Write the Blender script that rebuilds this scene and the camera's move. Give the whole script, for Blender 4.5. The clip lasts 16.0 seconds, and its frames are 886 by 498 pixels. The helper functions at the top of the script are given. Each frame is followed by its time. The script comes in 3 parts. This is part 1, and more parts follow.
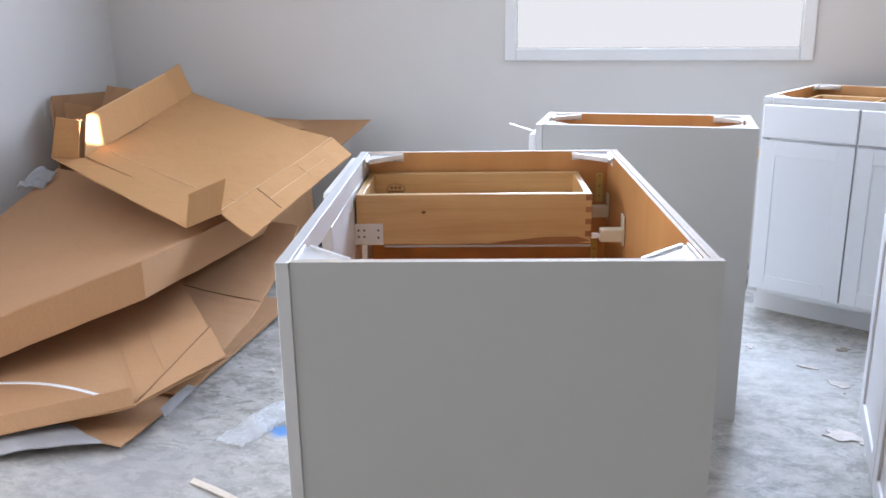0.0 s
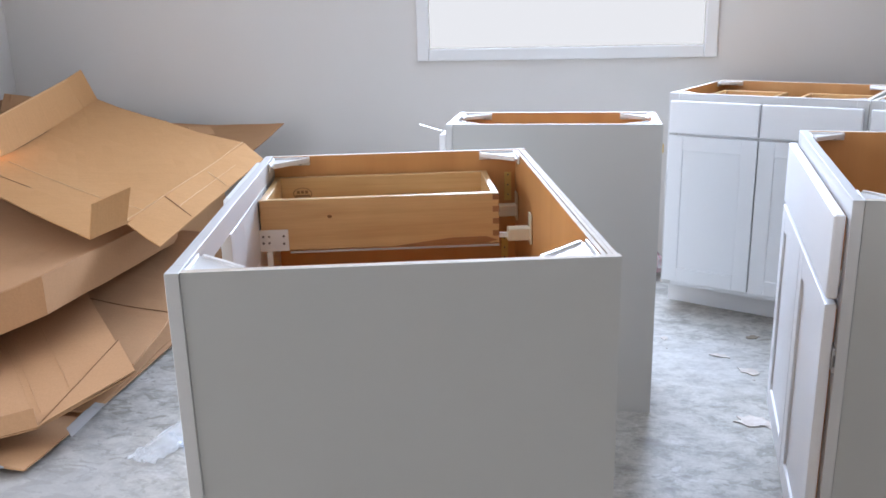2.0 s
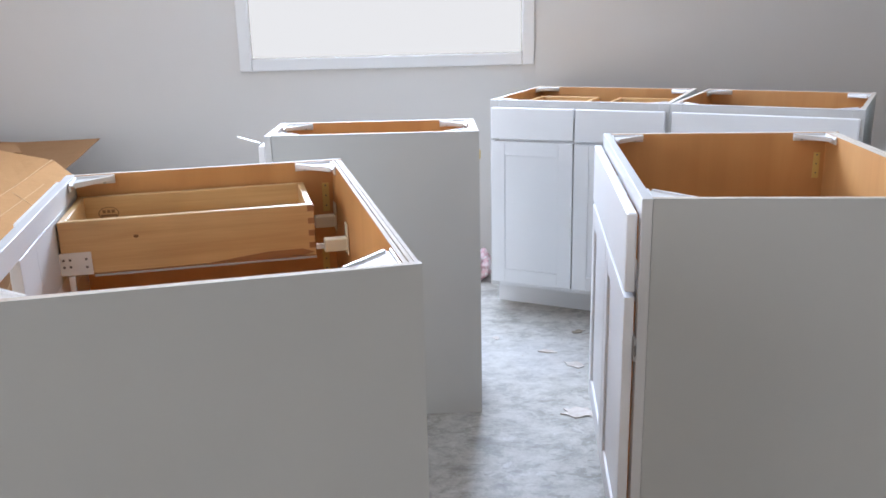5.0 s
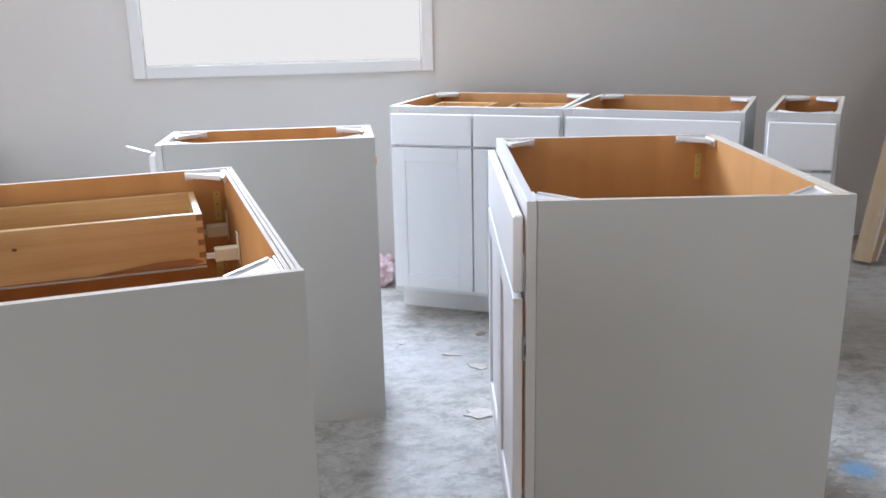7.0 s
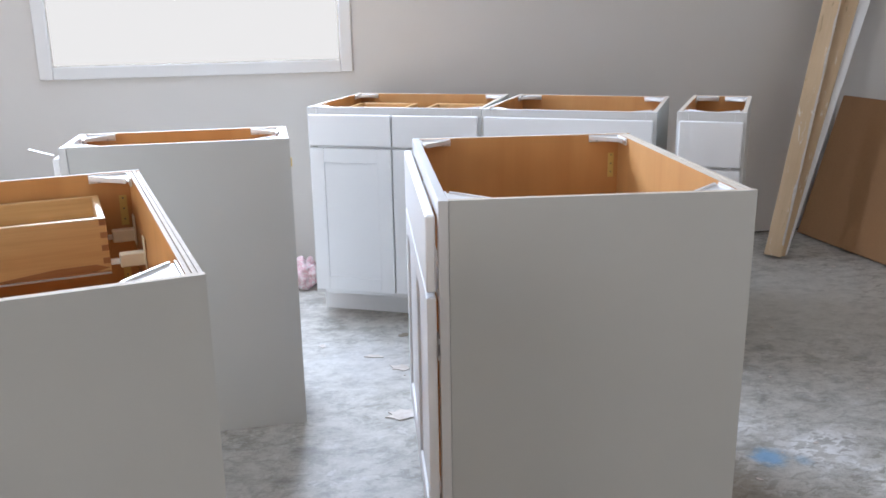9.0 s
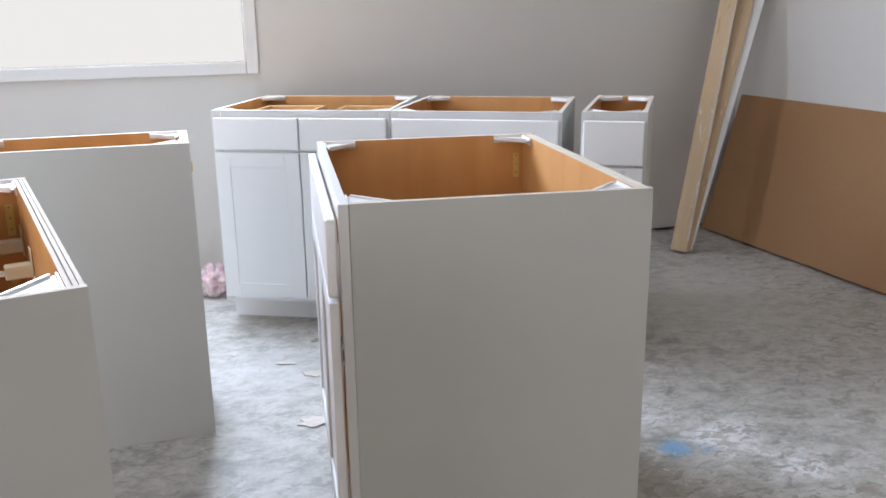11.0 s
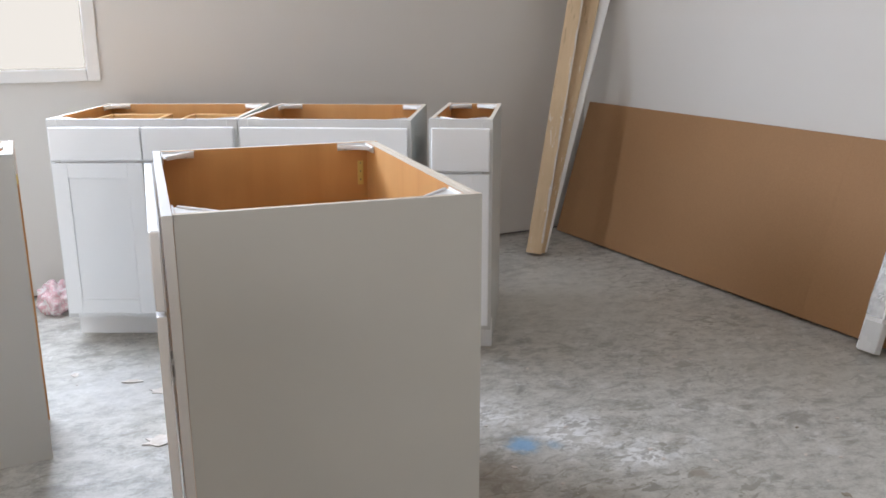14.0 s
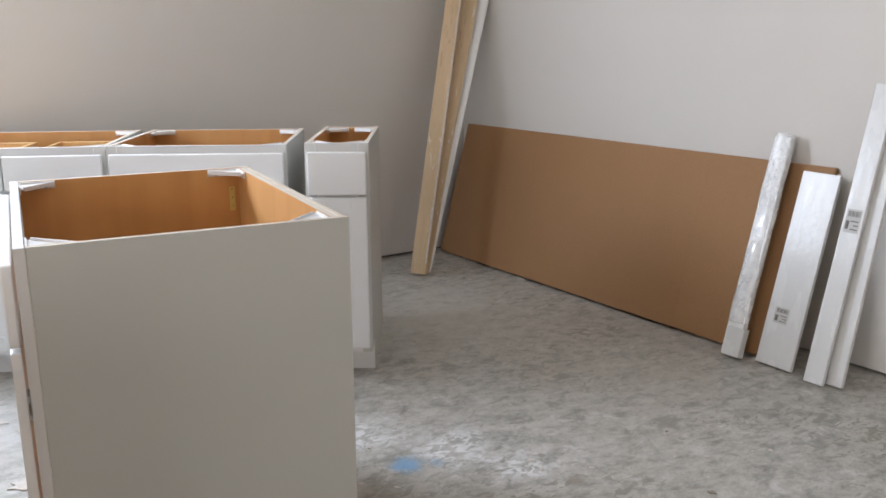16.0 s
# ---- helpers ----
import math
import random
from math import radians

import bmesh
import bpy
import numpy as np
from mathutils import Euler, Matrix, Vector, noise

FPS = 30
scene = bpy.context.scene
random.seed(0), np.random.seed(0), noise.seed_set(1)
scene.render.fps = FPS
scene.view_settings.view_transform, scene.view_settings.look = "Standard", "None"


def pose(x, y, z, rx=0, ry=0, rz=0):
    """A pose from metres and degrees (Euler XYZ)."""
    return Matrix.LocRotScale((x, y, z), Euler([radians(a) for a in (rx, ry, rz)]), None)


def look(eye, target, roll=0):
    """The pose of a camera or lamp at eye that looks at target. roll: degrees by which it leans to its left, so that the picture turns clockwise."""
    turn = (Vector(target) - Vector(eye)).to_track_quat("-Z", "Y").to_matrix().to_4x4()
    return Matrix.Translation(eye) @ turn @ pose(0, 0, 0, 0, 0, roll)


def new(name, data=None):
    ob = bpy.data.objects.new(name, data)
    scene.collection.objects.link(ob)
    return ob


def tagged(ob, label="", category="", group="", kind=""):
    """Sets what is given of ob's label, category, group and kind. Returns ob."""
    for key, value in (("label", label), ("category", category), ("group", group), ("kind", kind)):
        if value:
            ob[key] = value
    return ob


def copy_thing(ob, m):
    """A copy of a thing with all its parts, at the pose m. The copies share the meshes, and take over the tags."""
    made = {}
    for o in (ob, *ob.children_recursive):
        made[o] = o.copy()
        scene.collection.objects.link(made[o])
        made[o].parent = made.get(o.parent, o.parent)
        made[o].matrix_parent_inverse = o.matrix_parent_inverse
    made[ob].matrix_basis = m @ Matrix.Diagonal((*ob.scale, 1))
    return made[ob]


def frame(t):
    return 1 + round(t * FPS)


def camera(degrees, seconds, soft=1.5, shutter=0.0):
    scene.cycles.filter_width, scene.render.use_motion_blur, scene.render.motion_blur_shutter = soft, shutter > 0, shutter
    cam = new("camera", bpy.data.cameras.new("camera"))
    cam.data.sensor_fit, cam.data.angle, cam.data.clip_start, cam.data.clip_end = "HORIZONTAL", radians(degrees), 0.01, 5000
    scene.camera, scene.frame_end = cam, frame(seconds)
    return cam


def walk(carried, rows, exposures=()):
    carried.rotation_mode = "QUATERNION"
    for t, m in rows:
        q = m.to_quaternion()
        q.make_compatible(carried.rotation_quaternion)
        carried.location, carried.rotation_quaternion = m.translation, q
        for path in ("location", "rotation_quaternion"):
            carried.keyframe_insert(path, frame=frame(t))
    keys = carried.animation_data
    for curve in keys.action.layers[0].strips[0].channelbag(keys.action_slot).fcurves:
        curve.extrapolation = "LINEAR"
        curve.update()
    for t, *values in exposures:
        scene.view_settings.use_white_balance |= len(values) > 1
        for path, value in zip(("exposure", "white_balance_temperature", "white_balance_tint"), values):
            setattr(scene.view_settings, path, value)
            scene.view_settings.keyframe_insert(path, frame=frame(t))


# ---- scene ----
cam = camera(54.9, 16.0, soft=1.65)
PATH = [
    (0, (0.266, -0.029, 1.212), (-0.166, 1.844, 0.661), -0.9),
    (0.5, (0.273, -0.021, 1.209), (-0.119, 1.862, 0.658), -1.0),
    (1, (0.283, -0.015, 1.208), (-0.074, 1.874, 0.657), -1.2),
    (1.5, (0.294, -0.009, 1.208), (-0.021, 1.888, 0.657), -1.5),
    (2, (0.303, -0.003, 1.208), (0.037, 1.901, 0.657), -1.4),
    (2.5, (0.314, -0.005, 1.212), (0.099, 1.907, 0.664), -1.5),
    (3, (0.328, -0.004, 1.211), (0.171, 1.915, 0.67), -1.6),
    (3.5, (0.339, -0.001, 1.21), (0.251, 1.924, 0.673), -1.5),
    (4, (0.348, 0.001, 1.211), (0.325, 1.927, 0.671), -1.4),
    (6.5, (0.399, -0.012, 1.212), (0.636, 1.9, 0.673), -1.3),
    (7, (0.41, -0.019, 1.213), (0.699, 1.887, 0.68), -1.2),
    (7.5, (0.419, -0.02, 1.213), (0.759, 1.878, 0.684), -1.1),
    (8, (0.426, -0.021, 1.212), (0.806, 1.87, 0.684), -1.0),
    (10.5, (0.471, -0.012, 1.205), (1.049, 1.826, 0.669), -0.8),
    (11, (0.48, -0.015, 1.207), (1.11, 1.808, 0.675), -0.8),
    (11.5, (0.492, -0.02, 1.208), (1.165, 1.788, 0.68), -0.9),
    (12, (0.502, -0.023, 1.21), (1.217, 1.77, 0.687), -0.8),
    (12.5, (0.514, -0.035, 1.208), (1.274, 1.743, 0.695), -0.8),
    (13, (0.527, -0.042, 1.209), (1.333, 1.715, 0.699), -0.6),
    (13.5, (0.541, -0.048, 1.209), (1.394, 1.687, 0.696), -0.5),
    (14, (0.552, -0.056, 1.209), (1.45, 1.654, 0.691), -0.1),
    (14.5, (0.563, -0.066, 1.211), (1.51, 1.618, 0.693), 0.1),
    (15, (0.573, -0.081, 1.212), (1.581, 1.571, 0.706), 0.0),
    (15.5, (0.578, -0.093, 1.214), (1.641, 1.529, 0.727), -0.2),
    (16, (0.584, -0.104, 1.215), (1.7, 1.487, 0.746), -0.2),
]
walk(cam, [(t, look(eye, target, roll)) for t, eye, target, roll in PATH], [(0, 3.66, 6700, 20), (7, 3.65, 6950, 19.5), (11, 3.69, 7200, 19.5), (16, 3.67, 7800, 19.5)])

# ---- light ----
WALL_N, WALL_E, WALL_W, WALL_S, CEIL = 4.04, 3.645, -2.42, -3.2, 2.7
WIN = (-0.303, 0.94, 1.01, 2.2)

world = bpy.data.worlds.new("world")
scene.world = world
world.use_nodes = True
wn = world.node_tree.nodes
sky = wn.new("ShaderNodeTexSky")
sky.sky_type, sky.sun_disc, sky.sun_elevation, sky.sun_rotation = "NISHITA", False, radians(40), radians(150)
world.node_tree.links.new(sky.outputs[0], wn["Background"].inputs[0])
wn["Background"].inputs[1].default_value = 0.0125


def area(name, m, sx, sy, power, color):
    data = bpy.data.lights.new(name, "AREA")
    data.shape, data.size, data.size_y, data.energy, data.color = "RECTANGLE", sx, sy, power, color
    ob = new(name, data)
    ob.matrix_world = m
    return ob


# daylight of the seen window and of the glazed door in the west wall; added fill lamp in an unseen south recess
area("window_daylight", pose((WIN[0] + WIN[1]) / 2, WALL_N + 0.006, 1.79, -90), WIN[1] - WIN[0], 0.78, 11.2, (0.56, 0.75, 1.0))
area("patio_daylight", pose(WALL_W - 0.1, 0.45, 1.1, 90, 0, -90), 1.7, 2.0, 5.6, (0.87, 0.94, 1.0))
area("fill_lamp_south", pose(1.4, WALL_S - 0.1, 1.2, 90, 0, 0), 2.2, 2.1, 0.85, (1.0, 0.94, 0.86))

sun_data = bpy.data.lights.new("sun", "SUN")
sun_data.energy, sun_data.angle, sun_data.color = 5.0, radians(0.15), (1.0, 0.9, 0.75)
SUN_AT = Vector((0.62, -0.75, 0.18)).normalized()
sun = new("sun", sun_data)
sun.matrix_world = look(SUN_AT * 10, (0, 0, 0))
# Sun spot on the carton flap, lit through an added slot in the south wall.
LIT = Vector((-1.945, 3.115, 0.738))
SLOT = LIT + SUN_AT * ((LIT.y - WALL_S) / -SUN_AT.y)


# ---- materials ----
def material(name, rough=0.6, metal=0.0):
    m = bpy.data.materials.new(name)
    m.use_nodes = True
    b = m.node_tree.nodes["Principled BSDF"]
    b.inputs["Roughness"].default_value, b.inputs["Metallic"].default_value = rough, metal
    return m, m.node_tree.nodes, m.node_tree.links, b


def noise_node(n, l, scale, detail=4.0, stretch=(1, 1, 1), rough=0.55, coord="Object", distort=0.0, turn=0.0):
    tc, mp, t = n.new("ShaderNodeTexCoord"), n.new("ShaderNodeMapping"), n.new("ShaderNodeTexNoise")
    mp.inputs["Scale"].default_value = stretch
    mp.inputs["Rotation"].default_value = (0, 0, turn)
    t.inputs["Scale"].default_value, t.inputs["Detail"].default_value, t.inputs["Roughness"].default_value, t.inputs["Distortion"].default_value = scale, detail, rough, distort
    l.new(tc.outputs[coord], mp.inputs[0])
    l.new(mp.outputs[0], t.inputs[0])
    return t.outputs[0]


def ramp(n, l, src, stops):
    r = n.new("ShaderNodeValToRGB")
    while len(r.color_ramp.elements) < len(stops):
        r.color_ramp.elements.new(0.5)
    for e, (p, c) in zip(r.color_ramp.elements, stops):
        e.position, e.color = p, (*c, 1)
    l.new(src, r.inputs[0])
    return r.outputs[0]


def mix(n, l, fac, a, b, mode="MIX"):
    m = n.new("ShaderNodeMix")
    m.data_type, m.blend_type = "RGBA", mode
    for k, v in ((0, fac), (6, a), (7, b)):
        if hasattr(v, "links"):
            l.new(v, m.inputs[k])
        else:
            m.inputs[k].default_value = v if k == 0 else (*v, 1)
    return m.outputs[2]


def bump(n, l, b, src, strength, dist=0.002):
    k = n.new("ShaderNodeBump")
    k.inputs["Strength"].default_value, k.inputs["Distance"].default_value = strength, dist
    l.new(src, k.inputs["Height"])
    l.new(k.outputs[0], b.inputs["Normal"])


def mottled(name, c1, c2, scale, rough, stretch=(1, 1, 1), fine=0.0, fine_scale=200, bump_s=0.1, coord="Object"):
    """Two tones in large soft patches, a fine grain and a slight relief."""
    m, n, l, b = material(name, rough)
    big = noise_node(n, l, scale, 3, stretch, coord=coord)
    small = noise_node(n, l, fine_scale, 2, stretch, coord=coord)
    col = mix(n, l, big, c1, c2)
    if fine:
        col = mix(n, l, fine, col, ramp(n, l, small, [(0.3, tuple(c * 0.6 for c in c1)), (0.7, tuple(min(1, c * 1.3) for c in c2))]))
    l.new(col, b.inputs["Base Color"])
    bump(n, l, b, small, bump_s, 0.001)
    return m


WALL_PAINT = mottled("wall_paint", (0.63, 0.60, 0.56), (0.67, 0.64, 0.60), 1.5, 0.75, bump_s=0.15, fine_scale=90)
CEIL_PAINT = mottled("ceiling_paint", (0.75, 0.75, 0.74), (0.79, 0.79, 0.78), 2, 0.8)
TRIM_PAINT = mottled("trim_paint", (0.74, 0.73, 0.71), (0.77, 0.76, 0.74), 3, 0.5)
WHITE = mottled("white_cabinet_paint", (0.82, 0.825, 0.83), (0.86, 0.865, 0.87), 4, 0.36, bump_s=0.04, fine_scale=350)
# White cabinet paint darkened so the sides' shade sits in the colour.
PANEL_SHADED = mottled("side_paint_shaded", (0.466, 0.468, 0.443), (0.506, 0.508, 0.481), 3, 0.45, bump_s=0.05, fine_scale=300)
# Same white, half darkened: shade on stiles and top rail is in the colour.
FRAME_SHADED = mottled("frame_paint_shaded", (0.60, 0.595, 0.58), (0.65, 0.645, 0.63), 4, 0.42, bump_s=0.05, fine_scale=300)
EDGE = mottled("raw_edge", (0.58, 0.48, 0.37), (0.72, 0.65, 0.56), 30, 0.75, fine=0.15)
PLASTIC = mottled("white_plastic", (0.72, 0.71, 0.69), (0.82, 0.81, 0.80), 25, 0.35)
CREAM = mottled("cream_plastic", (0.72, 0.66, 0.50), (0.78, 0.72, 0.56), 15, 0.4)
BRASS = mottled("brass", (0.66, 0.47, 0.13), (0.74, 0.55, 0.20), 20, 0.4)
DARK = mottled("dark_gap", (0.02, 0.02, 0.02), (0.04, 0.035, 0.03), 8, 0.9)
INK = mottled("ink", (0.10, 0.09, 0.08), (0.2, 0.18, 0.16), 30, 0.7)
STAMP = mottled("stamp_ink", (0.20, 0.105, 0.045), (0.30, 0.16, 0.07), 60, 0.7)
STEEL = mottled("zinc_runner", (0.40, 0.40, 0.40), (0.50, 0.50, 0.50), 20, 0.35)
PAPER = mottled("gypsum_chip", (0.50, 0.41, 0.34), (0.74, 0.71, 0.67), 55, 0.9)
SCRAP = mottled("dirty_paper", (0.24, 0.20, 0.15), (0.36, 0.31, 0.25), 40, 0.9)
LABEL = mottled("label_paper", (0.48, 0.48, 0.47), (0.55, 0.55, 0.54), 20, 0.6)
FOAM = mottled("foam_sheet", (0.28, 0.28, 0.285), (0.40, 0.40, 0.405), 9, 0.6, bump_s=0.3, fine_scale=60)


def shrink_wrapped():
    m, n, l, b = material("film_covered_white", 0.16)
    big = noise_node(n, l, 9, 4, (1, 1, 0.4))
    l.new(mix(n, l, big, (0.62, 0.63, 0.625), (0.75, 0.76, 0.755)), b.inputs["Base Color"])
    r = n.new("ShaderNodeMapRange")
    r.inputs[3].default_value, r.inputs[4].default_value = 0.08, 0.45
    l.new(big, r.inputs[0])
    l.new(r.outputs[0], b.inputs["Roughness"])
    bump(n, l, b, noise_node(n, l, 26, 4, (1, 1, 0.5)), 0.5, 0.004)
    return m


FILMED = shrink_wrapped()


def wood(name, c1, c2, axis, rough=0.42, coarse=14, fine=0.3, paint=0.0):
    """Veneer or board with grain along one local axis, broad figure and fine pores; paint: how much of it is smeared with plaster."""
    m, n, l, b = material(name, rough)
    st = [coarse, coarse, coarse]
    st[axis] = coarse * 0.06
    g = noise_node(n, l, 3.0, 6, st, 0.6, distort=0.6)
    st2 = [130, 130, 130]
    st2[axis] = 3
    f = noise_node(n, l, 2.0, 5, st2, 0.7, distort=0.4)
    cloud = noise_node(n, l, 3.5, 3, rough=0.6)
    col = mix(n, l, fine, ramp(n, l, g, [(0.28, c1), (0.72, c2)]), ramp(n, l, f, [(0.2, tuple(c * 0.75 for c in c1)), (0.8, c2)]))
    col = mix(n, l, ramp(n, l, cloud, [(0.35, (0.28, 0.28, 0.28)), (0.65, (0, 0, 0))]), col, tuple(c * 0.72 for c in c1))
    if paint:
        st3 = [22, 22, 22]
        st3[axis] = 5
        p = noise_node(n, l, 1.6, 8, st3, 0.72, distort=0.5)
        col = mix(n, l, ramp(n, l, p, [(0.60, (0, 0, 0)), (0.64, (paint, paint, paint))]), col, (0.78, 0.74, 0.66))
        q = noise_node(n, l, 1.1, 7, st3, 0.7, distort=1.0)
        col = mix(n, l, ramp(n, l, q, [(0.36, (0.6, 0.6, 0.6)), (0.40, (0, 0, 0))]), col, tuple(c * 0.62 for c in c1))
    l.new(col, b.inputs["Base Color"])
    bump(n, l, b, f, 0.06, 0.001)
    return m


VENEER = wood("maple_veneer", (0.58, 0.268, 0.090), (0.69, 0.355, 0.132), 2, coarse=3, fine=0.05)
PINE = wood("pine_board", (0.55, 0.295, 0.110), (0.80, 0.55, 0.270), 1, coarse=7)
STUD = wood("bare_lumber", (0.60, 0.41, 0.235), (0.75, 0.56, 0.37), 2, 0.6, coarse=10, paint=0.75)
BARK = mottled("knot_wood", (0.16, 0.07, 0.02), (0.26, 0.12, 0.04), 60, 0.6)
STREAK = wood("heartwood", (0.30, 0.12, 0.05), (0.45, 0.22, 0.09), 1)


def cardboard(name, c1, c2, rough=0.8, lines=0.25):
    m, n, l, b = material(name, rough)
    big = noise_node(n, l, 2.5, 4)
    flute = noise_node(n, l, 6, 2, (1, 40, 1))
    fib = noise_node(n, l, 160, 3)
    col = mix(n, l, lines, mix(n, l, big, c1, c2), ramp(n, l, flute, [(0.35, tuple(c * 0.85 for c in c1)), (0.65, c2)]))
    col = mix(n, l, 0.12, col, ramp(n, l, fib, [(0.35, tuple(c * 0.5 for c in c1)), (0.65, c2)]))
    l.new(col, b.inputs["Base Color"])
    bump(n, l, b, flute, 0.15, 0.001)
    return m


CARD = cardboard("kraft_cardboard", (0.49, 0.242, 0.090), (0.55, 0.292, 0.118))
CARD_PLAIN = cardboard("plain_kraft", (0.45, 0.245, 0.118), (0.51, 0.288, 0.146), 0.8, 0.12)
CARD_BROWN = cardboard("brown_kraft", (0.41, 0.212, 0.098), (0.46, 0.248, 0.118), 0.75, 0.12)
CARD_WORN = cardboard("scuffed_fold", (0.60, 0.36, 0.18), (0.68, 0.44, 0.24))
# Dark brown that paints the shade in scores, folds and slits.
CARD_SCORE_SHADE = cardboard("score_line_shade", (0.20, 0.095, 0.04), (0.27, 0.135, 0.06))
CARD_DARK = cardboard("kraft_carton", (0.328, 0.162, 0.068), (0.374, 0.191, 0.083), 0.7, 0.08)


def concrete():
    m, n, l, b = material("concrete", 0.5)
    big = noise_node(n, l, 1.3, 5, rough=0.6)
    mid = noise_node(n, l, 15, 10, (0.9, 1.2, 1), rough=0.76, distort=0.2, turn=0.45)
    fine = noise_node(n, l, 120, 4)
    base = ramp(n, l, big, [(0.3, (0.47, 0.45, 0.395)), (0.7, (0.59, 0.57, 0.51))])
    scuff = ramp(n, l, mid, [(0.36, (0.19, 0.175, 0.152)), (0.47, (0.44, 0.415, 0.365)), (0.60, (0.66, 0.635, 0.58))])
    col = mix(n, l, 0.64, base, scuff)
    col = mix(n, l, 0.15, col, ramp(n, l, fine, [(0.3, (0.17, 0.165, 0.155)), (0.7, (0.6, 0.59, 0.57))]))
    dust = noise_node(n, l, 9, 10, rough=0.8, distort=0.3)
    col = mix(n, l, ramp(n, l, dust, [(0.555, (0, 0, 0)), (0.615, (0.6, 0.6, 0.6))]), col, (0.70, 0.69, 0.67))
    scrape = noise_node(n, l, 8, 12, (0.9, 1.3, 1), rough=0.7, distort=0.35, turn=0.6)
    col = mix(n, l, ramp(n, l, scrape, [(0.385, (0.5, 0.5, 0.5)), (0.47, (0, 0, 0))]), col, (0.19, 0.175, 0.15))
    flake = noise_node(n, l, 17, 8, (0.8, 1.35, 1), rough=0.62, distort=1.0, turn=0.35)
    worn = ramp(n, l, noise_node(n, l, 1.1, 2), [(0.40, (0.2, 0.2, 0.2)), (0.60, (0.8, 0.8, 0.8))])
    col = mix(n, l, mix(n, l, worn, (0, 0, 0), ramp(n, l, flake, [(0.41, (1, 1, 1)), (0.45, (0, 0, 0))])), col, (0.25, 0.235, 0.19))
    # Breaks up the three whitest floor spots: dust and painted window glare.
    dust_glare_flecks = ramp(n, l, noise_node(n, l, 26, 7, (1.0, 1.5, 1), rough=0.62, distort=0.8), [(0.47, (0.12, 0.12, 0.12)), (0.53, (1, 1, 1))])
    tc = n.new("ShaderNodeTexCoord")
    edge = noise_node(n, l, 12, 8, rough=0.7)
    # Spot (0.85, 2.85) paints window light on the floor, spot (-1.05, 1.80) paints shade.
    for cx, cy, rad, tone, amount in ((1.80, 2.10, 0.20, (0.88, 0.88, 0.87), 0.9), (1.99, 1.86, 0.20, (0.88, 0.88, 0.87), 0.95), (2.10, 1.64, 0.17, (0.88, 0.88, 0.87), 0.85), (2.70, 2.95, 0.85, (0.66, 0.645, 0.59), 0.62), (3.0, 1.9, 0.6, (0.62, 0.605, 0.55), 0.4), (-1.05, 1.80, 0.60, (0.36, 0.355, 0.345), 0.7), (0.85, 2.85, 0.42, (0.72, 0.71, 0.70), 0.5), (1.66, 1.72, 0.17, (0.25, 0.205, 0.15), 0.5), (1.85, 1.52, 0.17, (0.25, 0.205, 0.15), 0.4), (2.16, 1.49, 0.04, (0.28, 0.23, 0.17), 0.7), (1.825, 1.85, 0.075, (0.14, 0.40, 0.66), 0.75), (1.90, 1.81, 0.04, (0.24, 0.46, 0.66), 0.4), (-0.72, 2.09, 0.06, (0.05, 0.30, 0.75), 0.8)):
        d = n.new("ShaderNodeVectorMath")
        d.operation = "DISTANCE"
        d.inputs[1].default_value = (cx, cy, 0)
        l.new(tc.outputs["Object"], d.inputs[0])
        a = n.new("ShaderNodeMath")
        a.operation = "MULTIPLY_ADD"
        l.new(edge, a.inputs[0])
        a.inputs[1].default_value = rad * 1.6
        l.new(d.outputs["Value"], a.inputs[2])
        k = n.new("ShaderNodeMapRange")
        k.inputs[1].default_value, k.inputs[2].default_value, k.inputs[3].default_value, k.inputs[4].default_value = rad * (1.0 if rad < 0.15 else 0.75), rad * 1.75, amount, 0
        k.interpolation_type = "SMOOTHSTEP"
        l.new(a.outputs[0], k.inputs[0])
        amount_out = mix(n, l, dust_glare_flecks, (0, 0, 0), k.outputs[0]) if tone[0] > 0.75 else k.outputs[0]
        col = mix(n, l, amount_out, col, tone)
    col = mix(n, l, 1.0, col, (0.90, 0.90, 0.90), "MULTIPLY")
    l.new(col, b.inputs["Base Color"])
    rr = n.new("ShaderNodeMapRange")
    rr.inputs[3].default_value, rr.inputs[4].default_value = 0.24, 0.62
    l.new(mid, rr.inputs[0])
    l.new(rr.outputs[0], b.inputs["Roughness"])
    bump(n, l, b, mid, 0.12, 0.003)
    return m


CONCRETE = concrete()


def film(name, color, alpha, rough=0.12):
    m, n, l, b = material(name, rough)
    b.inputs["Base Color"].default_value = (*color, 1)
    b.inputs["Specular IOR Level"].default_value = 0.8
    v = noise_node(n, l, 14, 4)
    r = n.new("ShaderNodeMapRange")
    r.inputs[1].default_value, r.inputs[2].default_value, r.inputs[3].default_value, r.inputs[4].default_value = 0.3, 0.7, alpha * 0.5, min(1, alpha * 1.5)
    l.new(v, r.inputs[0])
    l.new(r.outputs[0], b.inputs["Alpha"])
    bump(n, l, b, noise_node(n, l, 30, 3), 0.5, 0.004)
    return m


WRAP = film("clear_film", (0.95, 0.96, 0.96), 0.30, 0.05)
CLEAR = film("thin_clear_film", (0.8, 0.83, 0.86), 0.24, 0.05)


